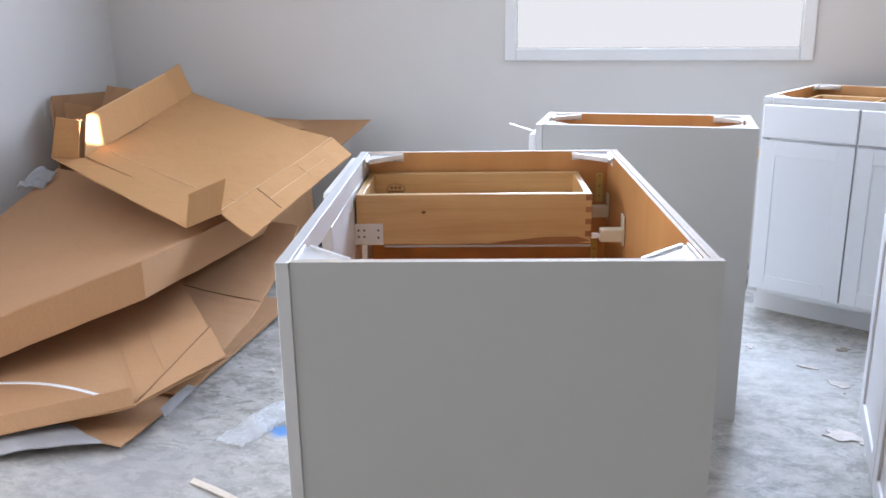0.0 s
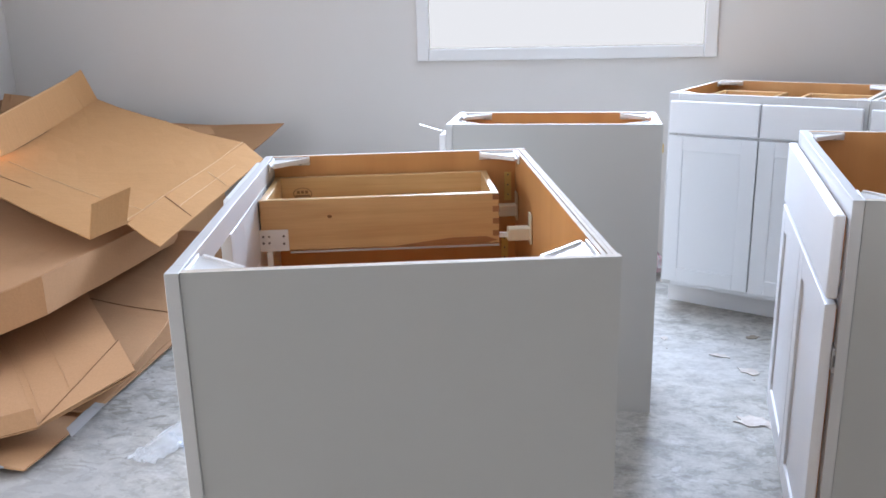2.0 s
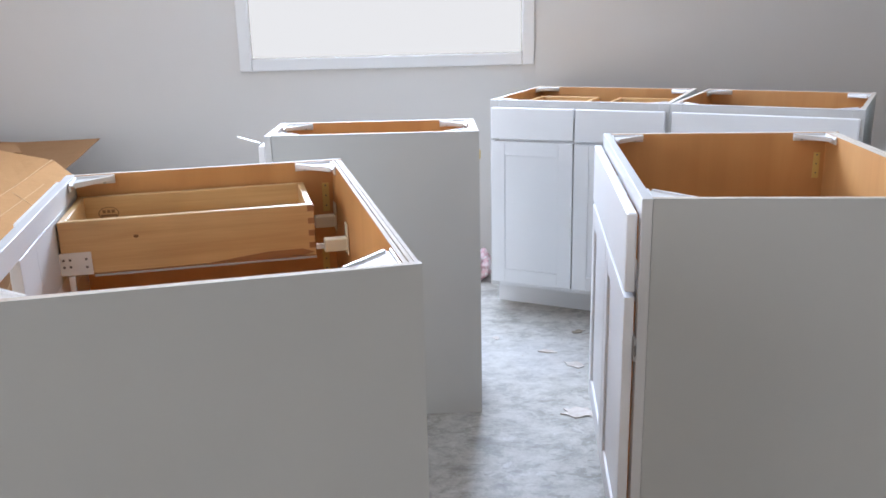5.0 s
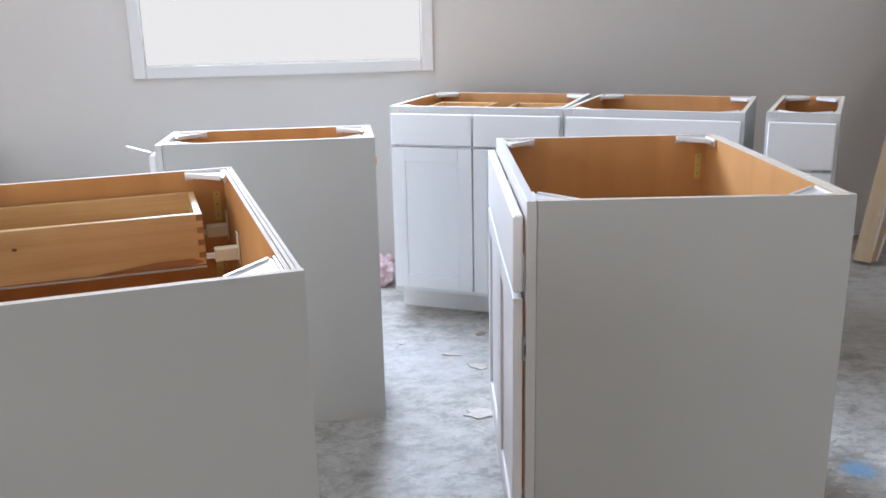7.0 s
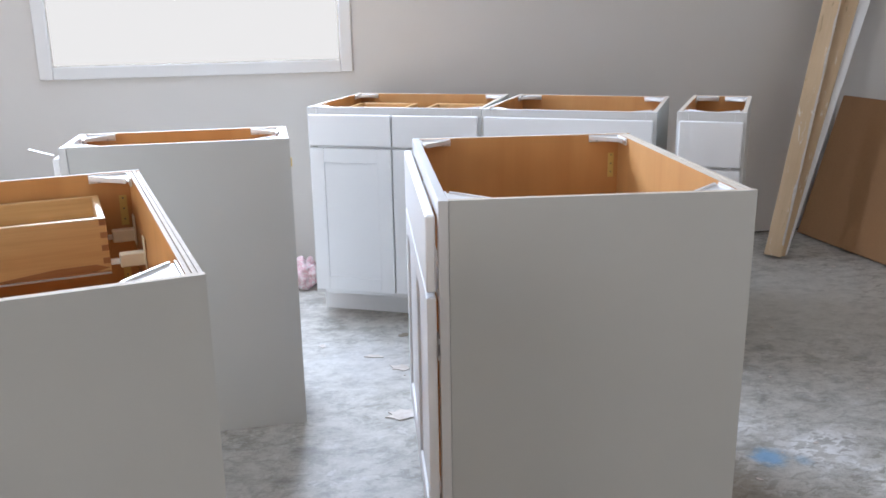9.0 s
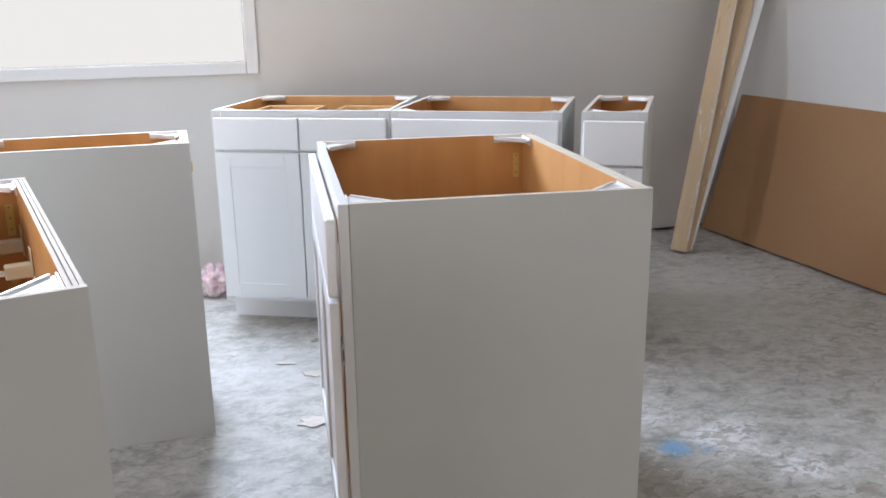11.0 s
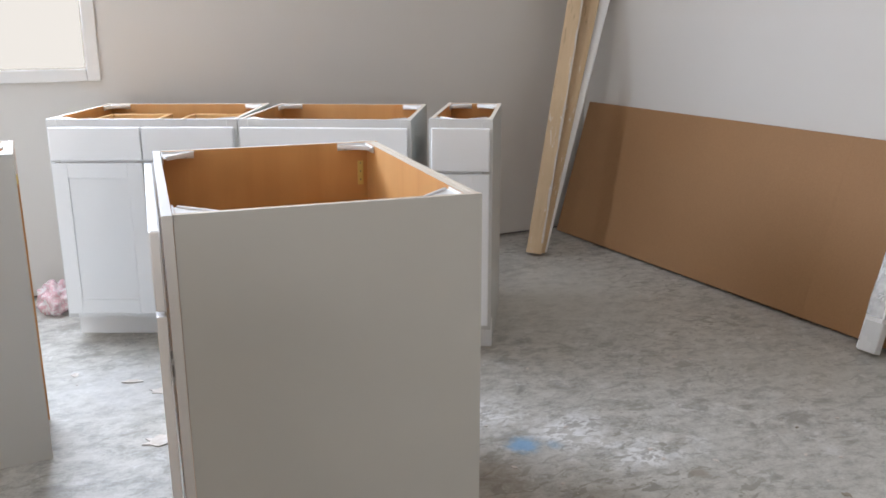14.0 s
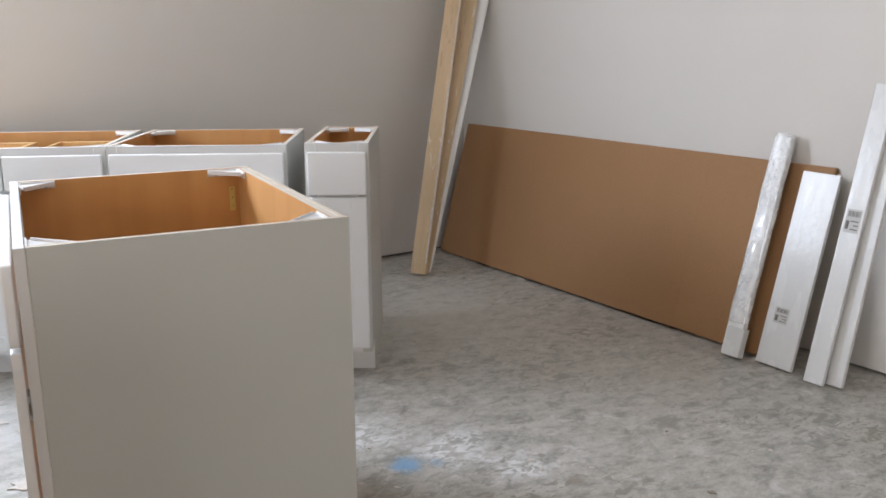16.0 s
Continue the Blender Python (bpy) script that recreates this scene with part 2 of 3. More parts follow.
def blotched_film():
    m, n, l, b = material("pink_and_white_film", 0.2)
    v = noise_node(n, l, 22, 4, rough=0.6, distort=0.6)
    l.new(ramp(n, l, v, [(0.42, (0.85, 0.80, 0.80)), (0.50, (0.80, 0.42, 0.45)), (0.58, (0.86, 0.70, 0.71))]), b.inputs["Base Color"])
    b.inputs["Alpha"].default_value = 0.75
    bump(n, l, b, noise_node(n, l, 40, 4), 0.6, 0.005)
    return m


PINK = blotched_film()


# ---- building helpers ----
V3 = Vector


def part(name, bm, mats, parent=None, label="", smooth=False):
    """Links a bmesh as one mesh object under a thing or under a part."""
    me = bpy.data.meshes.new(name)
    bmesh.ops.recalc_face_normals(bm, faces=bm.faces)
    bm.to_mesh(me)
    bm.free()
    for m in mats if isinstance(mats, (list, tuple)) else [mats]:
        me.materials.append(m)
    if smooth:
        me.shade_smooth()
    ob = new(name, me)
    ob.parent = parent
    if label:
        tagged(ob, label)
    return ob


def empty(name, m, label, category, group="", kind=""):
    ob = new(name)
    ob.matrix_world = m
    ob.empty_display_size = 0.05
    return tagged(ob, label, category, group, kind)


def box(x0, x1, y0, y1, z0, z1, bev=0.0015, bm=None):
    bm = bm or bmesh.new()
    r = bmesh.ops.create_cube(bm, size=1, matrix=Matrix.Translation(((x0 + x1) / 2, (y0 + y1) / 2, (z0 + z1) / 2)) @ Matrix.Diagonal((x1 - x0, y1 - y0, z1 - z0, 1)))
    if bev:
        edges = list({e for v in r["verts"] for e in v.link_edges})
        bmesh.ops.bevel(bm, geom=edges, offset=bev, segments=1, affect="EDGES")
    return bm


def prism(outline, z0, z1, axis=2, bev=0.0):
    """An outline of 2D points, drawn out along an axis."""
    bm = bmesh.new()
    put = {2: lambda a, b, c: (a, b, c), 0: lambda a, b, c: (c, a, b), 1: lambda a, b, c: (a, c, b)}[axis]
    lo = [bm.verts.new(put(a, b, z0)) for a, b in outline]
    hi = [bm.verts.new(put(a, b, z1)) for a, b in outline]
    bm.faces.new(lo)
    bm.faces.new(hi)
    for i in range(len(lo)):
        j = (i + 1) % len(lo)
        bm.faces.new((lo[i], lo[j], hi[j], hi[i]))
    if bev:
        bmesh.ops.recalc_face_normals(bm, faces=bm.faces)
        bmesh.ops.bevel(bm, geom=list(bm.edges), offset=bev, segments=1, affect="EDGES")
    return bm


def paint_side(bm, test, index):
    bmesh.ops.recalc_face_normals(bm, faces=bm.faces)
    for f in bm.faces:
        if test(f.normal):
            f.material_index = index
    return bm


# ---- room ----
def structure(name, bm, mat, label, category):
    return tagged(part(name, bm, mat), label, category, kind="structure")


T = 0.15
structure("floor", box(WALL_W - T, WALL_E + T, WALL_S - T, WALL_N + T, -0.2, 0, 0), CONCRETE, "bare grey concrete floor with scuffs and dust", "floor")
bm = bmesh.new()
G = 0.012
for x0, x1, z0, z1 in ((WALL_W, WIN[0], G, CEIL), (WIN[1], WALL_E, G, CEIL), (WIN[0], WIN[1], G, WIN[2]), (WIN[0], WIN[1], WIN[3], CEIL)):
    box(x0, x1, WALL_N, WALL_N + T, z0, z1, 0, bm)
structure("wall_north", bm, WALL_PAINT, "pale grey painted plasterboard wall with a window", "wall")
structure("wall_east", box(WALL_E, WALL_E + T, WALL_S, WALL_N + T, G, CEIL, 0), WALL_PAINT, "pale grey painted plasterboard wall", "wall")
bm = bmesh.new()
for y0, y1, z0, z1 in ((WALL_S, -0.4, G, CEIL), (1.3, WALL_N + T, G, CEIL), (-0.4, 1.3, 2.1, CEIL)):
    box(WALL_W - T, WALL_W, y0, y1, z0, z1, 0, bm)
structure("wall_west", bm, WALL_PAINT, "pale grey painted plasterboard wall with a door opening", "wall")
bm = bmesh.new()
# Added unseen slot that shapes the sun beam onto the flap.
sx0, sx1, sz0, sz1 = SLOT.x - 0.05, SLOT.x + 0.05, SLOT.z - 0.065, SLOT.z + 0.065
for x0, x1, z0, z1 in ((WALL_W - T, 0.3, G, CEIL), (2.5, sx0, G, CEIL), (0.3, 2.5, 2.25, CEIL), (sx1, WALL_E + T, G, CEIL), (sx0, sx1, G, sz0), (sx0, sx1, sz1, CEIL)):
    box(x0, x1, WALL_S - 0.02, WALL_S, z0, z1, 0, bm)
# Added recess, closed behind, that holds the unseen fill lamp.
box(0.2, 2.6, WALL_S - 0.4, WALL_S - 0.3, 0, CEIL, 0, bm)
box(0.2, 0.3, WALL_S - 0.3, WALL_S - 0.02, 0, CEIL, 0, bm)
box(2.5, 2.6, WALL_S - 0.3, WALL_S - 0.02, 0, CEIL, 0, bm)
structure("wall_south", bm, WALL_PAINT, "unseen pale grey plasterboard wall with added lamp recess and sun slot", "wall")
structure("ceiling", box(WALL_W - T, WALL_E + T, WALL_S - T, WALL_N + T, CEIL, CEIL + 0.1, 0), CEIL_PAINT, "plain white painted ceiling", "ceiling")
structure("trim", box(WALL_W - 0.05, WALL_E + 0.05, WALL_N + 0.03, WALL_N + 0.06, 0, 0.02, 0), DARK, "dark gap under the plasterboard", "trim")
structure("trim", box(WALL_E + 0.03, WALL_E + 0.06, WALL_S, WALL_N, 0, 0.02, 0), DARK, "dark gap under the plasterboard", "trim")

glow, gn, gl, gb = material("bright_sky", 1.0)
gb.inputs["Base Color"].default_value, gb.inputs["Emission Color"].default_value, gb.inputs["Emission Strength"].default_value = (0, 0, 0, 1), (0.87, 0.965, 1, 1), 0.068
structure("backdrop", box(WIN[0] + 0.001, WIN[1] - 0.001, WALL_N + 0.014, WALL_N + 0.03, WIN[2] + 0.001, WIN[3] - 0.001, 0), glow, "overexposed white daylight outside the window", "backdrop")

win = empty("window_1", pose(0, WALL_N, 0), "white-trimmed window filled with bright daylight", "window", kind="structure")
CW = 0.056
part("casing", box(WIN[0] - CW, WIN[0] - 0.002, -0.016, 0, WIN[2] - CW, WIN[3] + CW, 0.003), TRIM_PAINT, win)
part("casing", box(WIN[1] + 0.002, WIN[1] + CW, -0.016, 0, WIN[2] - CW, WIN[3] + CW, 0.003), TRIM_PAINT, win)
part("casing", box(WIN[0], WIN[1], -0.0145, 0, WIN[2] - CW, WIN[2] - 0.002, 0.003), TRIM_PAINT, win)
part("casing", box(WIN[0], WIN[1], -0.0145, 0, WIN[3] + 0.002, WIN[3] + CW, 0.003), TRIM_PAINT, win)


# ---- cabinets ----
H, DEEP = 0.876, 0.61


def shaker(x0, x1, z0, z1, parent, out=0.0, rail=0.057):
    """A five-piece door: a proud frame of stiles and rails round a flat panel."""
    y0, y1 = -0.021 - out, -0.002 - out
    d = part("door", box(x0 + rail - 0.004, x1 - rail + 0.004, y0 + 0.0065, y1 - 0.002, z0 + rail - 0.004, z1 - rail + 0.004, 0), WHITE, parent)
    part("stile", box(x0, x0 + rail, y0, y1, z0, z1, 0.0015), WHITE, d)
    part("stile", box(x1 - rail, x1, y0, y1, z0, z1, 0.0015), WHITE, d)
    part("rail", box(x0 + rail, x1 - rail, y0 + 0.0003, y1, z0, z0 + rail, 0.0015), WHITE, d)
    part("rail", box(x0 + rail, x1 - rail, y0 + 0.0003, y1, z1 - rail, z1, 0.0015), WHITE, d)
    return d


def slab(x0, x1, z0, z1, parent, out=0.0):
    return part("drawer_front", box(x0, x1, -0.021 - out, -0.002 - out, z0, z1, 0.003), WHITE, parent)


def bracket(x, y, sx, sy, parent):
    """A triangular corner gusset: flanges along the two panels, a rim across the corner, a sunk web and a rib."""
    leg, top, low = 0.084, H - 0.0015, H - 0.021
    bm = prism([(x, y), (x, y + sy * leg), (x + sx * 0.012, y + sy * leg), (x + sx * leg, y + sy * 0.012), (x + sx * leg, y)], top - 0.008, top - 0.005)
    box(min(x, x + sx * 0.004), max(x, x + sx * 0.004), min(y, y + sy * leg), max(y, y + sy * leg), low, top, 0.0008, bm)
    box(min(x + sx * 0.0041, x + sx * leg), max(x + sx * 0.0041, x + sx * leg), min(y, y + sy * 0.004), max(y, y + sy * 0.004), low, top - 0.0004, 0.0008, bm)
    c = V3((x + sx * (leg + 0.012) / 2, y + sy * (leg + 0.012) / 2, 0))
    turn = Matrix.Rotation(math.atan2(-sy, sx), 4, "Z")
    bmesh.ops.create_cube(bm, size=1, matrix=Matrix.Translation(c + V3((-sx * 0.002, -sy * 0.002, top - 0.0062))) @ turn @ Matrix.Diagonal((0.098, 0.005, 0.0105, 1)))
    ob = part("corner_bracket", bm, PLASTIC, parent)
    for d in (0.03, 0.062):
        bm = bmesh.new()
        bmesh.ops.create_cone(bm, cap_ends=True, segments=8, radius1=0.0035, radius2=0.0028, depth=0.002, matrix=pose(x + sx * 0.005, y + sy * d, top - 0.017, 0, 90))
        part("screw", bm, STEEL, ob)
    return ob


def cabinet(m, w, label, fronts, group="loose base cabinets", bottom_z=0.115, out=0.0, mid=0.684, inset=0.024):
    """A frameless-topped base cabinet: two sides, back, floor, face frame, toe kick, corner gussets and its fronts."""
    cab = empty("base_cabinet", m, label, "cabinet", group)
    s, ff, toe = 0.016, 0.019, 0.075
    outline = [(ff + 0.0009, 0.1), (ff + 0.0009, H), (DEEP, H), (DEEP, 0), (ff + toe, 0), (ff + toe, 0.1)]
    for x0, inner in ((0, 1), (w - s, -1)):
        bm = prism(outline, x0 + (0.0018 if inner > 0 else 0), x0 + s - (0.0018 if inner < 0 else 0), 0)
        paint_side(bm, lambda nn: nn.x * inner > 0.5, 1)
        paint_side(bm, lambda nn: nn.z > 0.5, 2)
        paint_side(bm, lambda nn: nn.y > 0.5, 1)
        # Outer faces take the darkened white that stands for shade.
        part("side_panel", bm, [PANEL_SHADED, VENEER, EDGE], cab)
    bm = box(s, w - s, DEEP - inset, DEEP - inset + 0.007, 0.1, H - 0.001, 0)
    for k in range(2):
        part("back_cleat", box(s - 0.002 + k * 0.001, w - s + 0.002 - k * 0.001, DEEP - 0.0155 + 0.008 * k, DEEP - 0.009 + 0.008 * k, H - 0.09, H - 0.0015 * k, 0.0005), EDGE, cab)
    if inset > 0.03:
        part("back_cleat", box(s, w - s, DEEP - inset + 0.0078, DEEP - 0.016, H - 0.09, H - 0.001, 0.0005), EDGE, cab)
    paint_side(bm, lambda nn: nn.z > 0.5, 1)
    part("back_panel", bm, [VENEER, EDGE], cab)
    part("bottom_panel", box(s, w - s, ff, DEEP - inset - 0.0005, bottom_z, bottom_z + 0.016, 0), VENEER, cab)
    part("toe_kick", box(0.0005, w - 0.0005, ff + toe - 0.006, ff + toe + 0.006, 0.001, 0.112, 0), WHITE, cab)
    st = 0.038
    part("stile", box(0, st, 0, ff, 0.1, H, 0.0007), FRAME_SHADED, cab)
    part("stile", box(w - st, w, 0, ff, 0.1, H, 0.0007), FRAME_SHADED, cab)
    part("rail", box(st + 0.0003, w - st - 0.0003, 0.0005, ff - 0.0005, H - 0.04, H - 0.0003, 0.0006), FRAME_SHADED, cab)
    part("rail", box(st + 0.0003, w - st - 0.0003, 0.0005, ff - 0.0005, 0.1, 0.138), WHITE, cab)
    part("rail", box(st + 0.0003, w - st - 0.0003, 0.0005, ff - 0.0005, mid - 0.02, mid + 0.025), WHITE, cab)
    if sum(f[0] == "door" for f in fronts) == 2:
        part("stile", box(w / 2 - 0.03, w / 2 + 0.03, 0.0008, ff - 0.0008, 0.139, H - 0.041), WHITE, cab)
    for x, sx in ((s + 0.001, 1), (w - s - 0.001, -1)):
        bracket(x, ff + 0.001, sx, 1, cab)
        bracket(x, DEEP - inset - 0.001, sx, -1, cab)
    for kind, x0, x1, z0, z1 in fronts:
        (shaker if kind == "door" else slab)(x0, x1, z0, z1, cab, out)
    return cab


DZ = (0.694, 0.846)
DO = (0.122, 0.684)
DZC = (0.724, 0.848)
DOC = (0.122, 0.714)
A_M = pose(-0.378, 1.905, 0, 0, 0, -79.4)
cab_a = cabinet(A_M, 0.914, "white base cabinet without a top, one drawer box inside", [("drawer", 0.012, 0.405, 0.715, 0.864)], out=0.001)
part("stile", box(0.44, 0.56, 0.0004, 0.0186, 0.139, H - 0.0405, 0.001), FRAME_SHADED, cab_a)
part("front_panel", box(0.039, 0.4395, 0.011, 0.0184, 0.139, H - 0.0405, 0.0005), FRAME_SHADED, cab_a)
B_M = pose(-0.0115, 2.7211, 0, 0, 0, -92)
cab_b = cabinet(B_M, 0.29, "narrow white base cabinet without a top, standing alone", [("drawer", 0.012, 0.278, *DZ), ("door", 0.012, 0.278, *DO)])
D_M = pose(0.916, 2.29, 0, 0, 0, -98.5)
cab_d = cabinet(D_M, 0.825, "empty white base cabinet without a top, door loosely shut", [("drawer", 0.015, 0.81, *DZ), ("door", 0.015, 0.41, *DO), ("door", 0.415, 0.81, *DO)], out=0.003, inset=0.032)
for hz in (0.20, 0.56):
    hinge = part("hinge", box(0.782, 0.8245, -0.0045, -0.0003, hz, hz + 0.046, 0.001), STEEL, cab_d, "dark metal door hinge")
    part("hinge_cup", box(0.8246, 0.8275, -0.004, -0.001, hz + 0.012, hz + 0.034, 0.0005), INK, hinge)
C_M = pose(0.722, 3.39, 0, 0, 0, -28) @ Matrix.Diagonal((1, 1, 0.985, 1))
CW1, CW2 = 0.70, 0.637
cab_c = cabinet(C_M, CW1, "white two-door base cabinet without a top, in a row", [("drawer", 0.012, CW1 / 2 - 0.003, *DZC), ("drawer", CW1 / 2 + 0.003, CW1 - 0.012, *DZC), ("door", 0.012, CW1 / 2 - 0.003, *DOC), ("door", CW1 / 2 + 0.003, CW1 - 0.012, *DOC)], "cabinet row", mid=0.718)
cab_c2 = cabinet(C_M @ pose(CW1 + 0.002, 0, 0, 0, 0, -4.2), CW2, "white base cabinet with one wide drawer front, in a row", [("drawer", 0.012, CW2 - 0.012, *DZC), ("door", 0.012, CW2 / 2 - 0.003, *DOC), ("door", CW2 / 2 + 0.003, CW2 - 0.012, *DOC)], "cabinet row", mid=0.718)
E_M = pose(1.905, 2.625, 0, 0, 0, -34.5)
cab_e = cabinet(E_M, 0.225, "very narrow white base cabinet with a drawer above a door", [("drawer", 0.010, 0.215, *DZ), ("door", 0.010, 0.215, *DO)])


def drawer_box(m):
    """A dovetailed pine drawer box on runners, with its front bracket."""
    d = empty("drawer_box", m, "open pine drawer box with dovetailed corners, on runners", "drawer")
    x0, x1, y0, y1, z0, z1, t = 0.026, 0.275, 0.022, 0.517, 0.722, 0.830, 0.015
    part("drawer_side", box(x1 - t, x1, y0, y1, z0, z1), PINE, d)
    part("drawer_side", box(x0, x0 + t, y0, y1, z0, z1), PINE, d)
    part("drawer_back", box(x0 + t, x1 - t, y1 - t, y1 - 0.0004, z0, z1 - 0.0004), PINE, d)
    part("drawer_end", box(x0 + t, x1 - t, y0 + 0.0004, y0 + t, z0, z1 - 0.0004), PINE, d)
    part("drawer_bottom", box(x0 + t, x1 - t, y0 + t, y1 - t, z0 + 0.012, z0 + 0.018, 0), PINE, d)
    for i in range(4):
        z = z0 + 0.016 + 0.026 * i
        part("dovetail", box(x1 - 0.001, x1 + 0.0006, y1 - 0.013, y1 + 0.0006, z, z + 0.012, 0), STREAK, d)
    bm = bmesh.new()
    bmesh.ops.create_circle(bm, cap_ends=True, radius=1, segments=14, matrix=pose(x1 + 0.0006, 0.165, 0.792, 0, 90) @ Matrix.Diagonal((0.0035, 0.005, 1, 1)))
    part("knot", bm, BARK, d)
    streak = [(0.30, 0.7235), (0.36, 0.731), (0.42, 0.7375), (0.49, 0.738), (0.515, 0.729), (0.49, 0.7235), (0.40, 0.7225)]
    part("heartwood_streak", prism(streak, x1 + 0.0002, x1 + 0.0006, 0), STREAK, d, "reddish heartwood streak")
    stamp = part("stamp", prism([(0.085 + 0.020 * math.cos(a * 0.3927), 0.792 + 0.013 * math.sin(a * 0.3927)) for a in range(16)], x0 + t, x0 + t + 0.0004, 0), PINE, d, "dark oval ink stamp")
    for k, (a, b, h) in enumerate(((-0.013, -0.006, 0.007), (-0.0035, 0.0035, 0.007), (0.006, 0.013, 0.007))):
        part("stamp_bar", box(x0 + t + 0.0005, x0 + t + 0.0008, 0.085 + a, 0.085 + b, 0.7925, 0.7925 + h, 0), STAMP, stamp)
    part("stamp_bar", box(x0 + t + 0.0005, x0 + t + 0.0008, 0.068, 0.102, 0.7845, 0.7895, 0), STAMP, stamp)
    bm = bmesh.new()
    for a in range(20):
        p, q = a * math.pi / 10, (a + 1) * math.pi / 10
        vs = [bm.verts.new((x0 + t + 0.0007, 0.085 + r * 0.022 * math.cos(c), 0.792 + r * 0.0145 * math.sin(c))) for r, c in ((1, p), (1, q), (0.9, q), (0.9, p))]
        bm.faces.new(vs)
    part("stamp_ring", bm, STAMP, stamp)
    plate = part("mounting_plate", box(x1 + 0.001, x1 + 0.003, 0.018, 0.078, 0.722, 0.768, 0.0005), PLASTIC, d, "white plate with six screw holes")
    for y in (0.026, 0.038, 0.068):
        for z in (0.748, 0.762) if y < 0.05 else (0.746, 0.762):
            bm = bmesh.new()
            bmesh.ops.create_cone(bm, cap_ends=True, segments=10, radius1=0.0026, radius2=0.0026, depth=0.001, matrix=pose(x1 + 0.0034, y, z - 0.008, 0, 90))
            part("screw_hole", bm, INK, plate)
    part("runner", box(x1 + 0.0005, x1 + 0.004, 0.08, y1, 0.7165, 0.7205, 0.0005), STEEL, d)
    part("runner", box(x0 - 0.012, x0 - 0.002, 0.03, y1, 0.708, 0.720, 0.0005), PLASTIC, d)
    part("post", box(x1 + 0.002, x1 + 0.008, 0.032, 0.044, 0.135, 0.721, 0.001), PLASTIC, d)
    for x in (x1 - 0.005, x0 + 0.03):
        r = part("rear_bracket", box(x - 0.012, x + 0.014, 0.535, 0.582, 0.727, 0.754, 0.002), CREAM, d, "cream plastic rear bracket")
        part("flange", box(x - 0.016, x + 0.018, 0.5815, 0.5845, 0.718, 0.783, 0.001), CREAM, r)
        part("hook", box(x - 0.003, x + 0.004, 0.5175, 0.5348, 0.733, 0.744, 0.0008), PLASTIC, r)
    return d


drawer_box(A_M)


def shelf_strip(m):
    """A perforated brass strip with screws."""
    s_ = empty("hinge_strip", m, "small perforated brass strip screwed to veneer", "fitting", "brass strips")
    part("strip", box(-0.008, 0.008, 0, 0.003, 0, 0.068, 0.0004), BRASS, s_)
    for z in (0.014, 0.038, 0.062):
        bm = bmesh.new()
        bmesh.ops.create_uvsphere(bm, u_segments=8, v_segments=5, radius=0.0022, matrix=pose(0, 0.0022, z))
        part("screw", bm, INK, s_)
    return s_


def spare_drawer(m, x0, x1):
    """A plain pine drawer box pushed in behind its front."""
    d = empty("drawer_box", m, "pine drawer box inside a white cabinet", "drawer", "fitted drawer boxes")
    y0, y1, z0, z1, t = 0.022, 0.50, 0.745, 0.842, 0.013
    part("drawer_end", box(x0 + t, x1 - t, y0, y0 + t, z0, z1), PINE, d)
    part("drawer_back", box(x0 + t, x1 - t, y1 - t, y1, z0, z1), PINE, d)
    part("drawer_side", box(x0, x0 + t, y0, y1, z0, z1), PINE, d)
    part("drawer_side", box(x1 - t, x1, y0, y1, z0, z1), PINE, d)
    part("drawer_bottom", box(x0 + t, x1 - t, y0 + t, y1 - t, z0 + 0.01, z0 + 0.016, 0), PINE, d)


spare_drawer(C_M, 0.05, 0.31)
spare_drawer(C_M, CW1 / 2 + 0.045, CW1 - 0.05)


strip = shelf_strip(A_M @ pose(0.0162, 0.568, 0.755, 0, 0, -90))
copy_thing(strip, D_M @ pose(0.0162, 0.558, 0.755, 0, 0, -90))
copy_thing(strip, A_M @ pose(0.0162, 0.560, 0.60, 0, 0, -90))


# ---- sheets ----
def surf(fn, nu, nv, thick, bm=None, plumb=False):
    """A closed slab over fn(a, b), with a and b from 0 to 1."""
    bm = bm or bmesh.new()
    pts = [[Vector(fn(i / nu, j / nv)) for j in range(nv + 1)] for i in range(nu + 1)]
    top, low = [], []
    for i in range(nu + 1):
        top.append([]), low.append([])
        for j in range(nv + 1):
            du = pts[min(i + 1, nu)][j] - pts[max(i - 1, 0)][j]
            dv = pts[i][min(j + 1, nv)] - pts[i][max(j - 1, 0)]
            nn = du.cross(dv).normalized()
            nn = V3((0, 0, 1)) if plumb else -nn if nn.z < 0 else nn
            top[i].append(bm.verts.new(pts[i][j]))
            low[i].append(bm.verts.new(pts[i][j] - nn * (thick(i / nu, j / nv) if callable(thick) else thick)))
    for i in range(nu):
        for j in range(nv):
            bm.faces.new((top[i][j], top[i + 1][j], top[i + 1][j + 1], top[i][j + 1]))
            bm.faces.new((low[i][j], low[i][j + 1], low[i + 1][j + 1], low[i + 1][j]))
    for i in range(nu):
        for j in (0, nv):
            bm.faces.new((top[i][j], low[i][j], low[i + 1][j], top[i + 1][j]))
    for j in range(nv):
        for i in (0, nu):
            bm.faces.new((top[i][j], top[i][j + 1], low[i][j + 1], low[i][j]))
    return bm


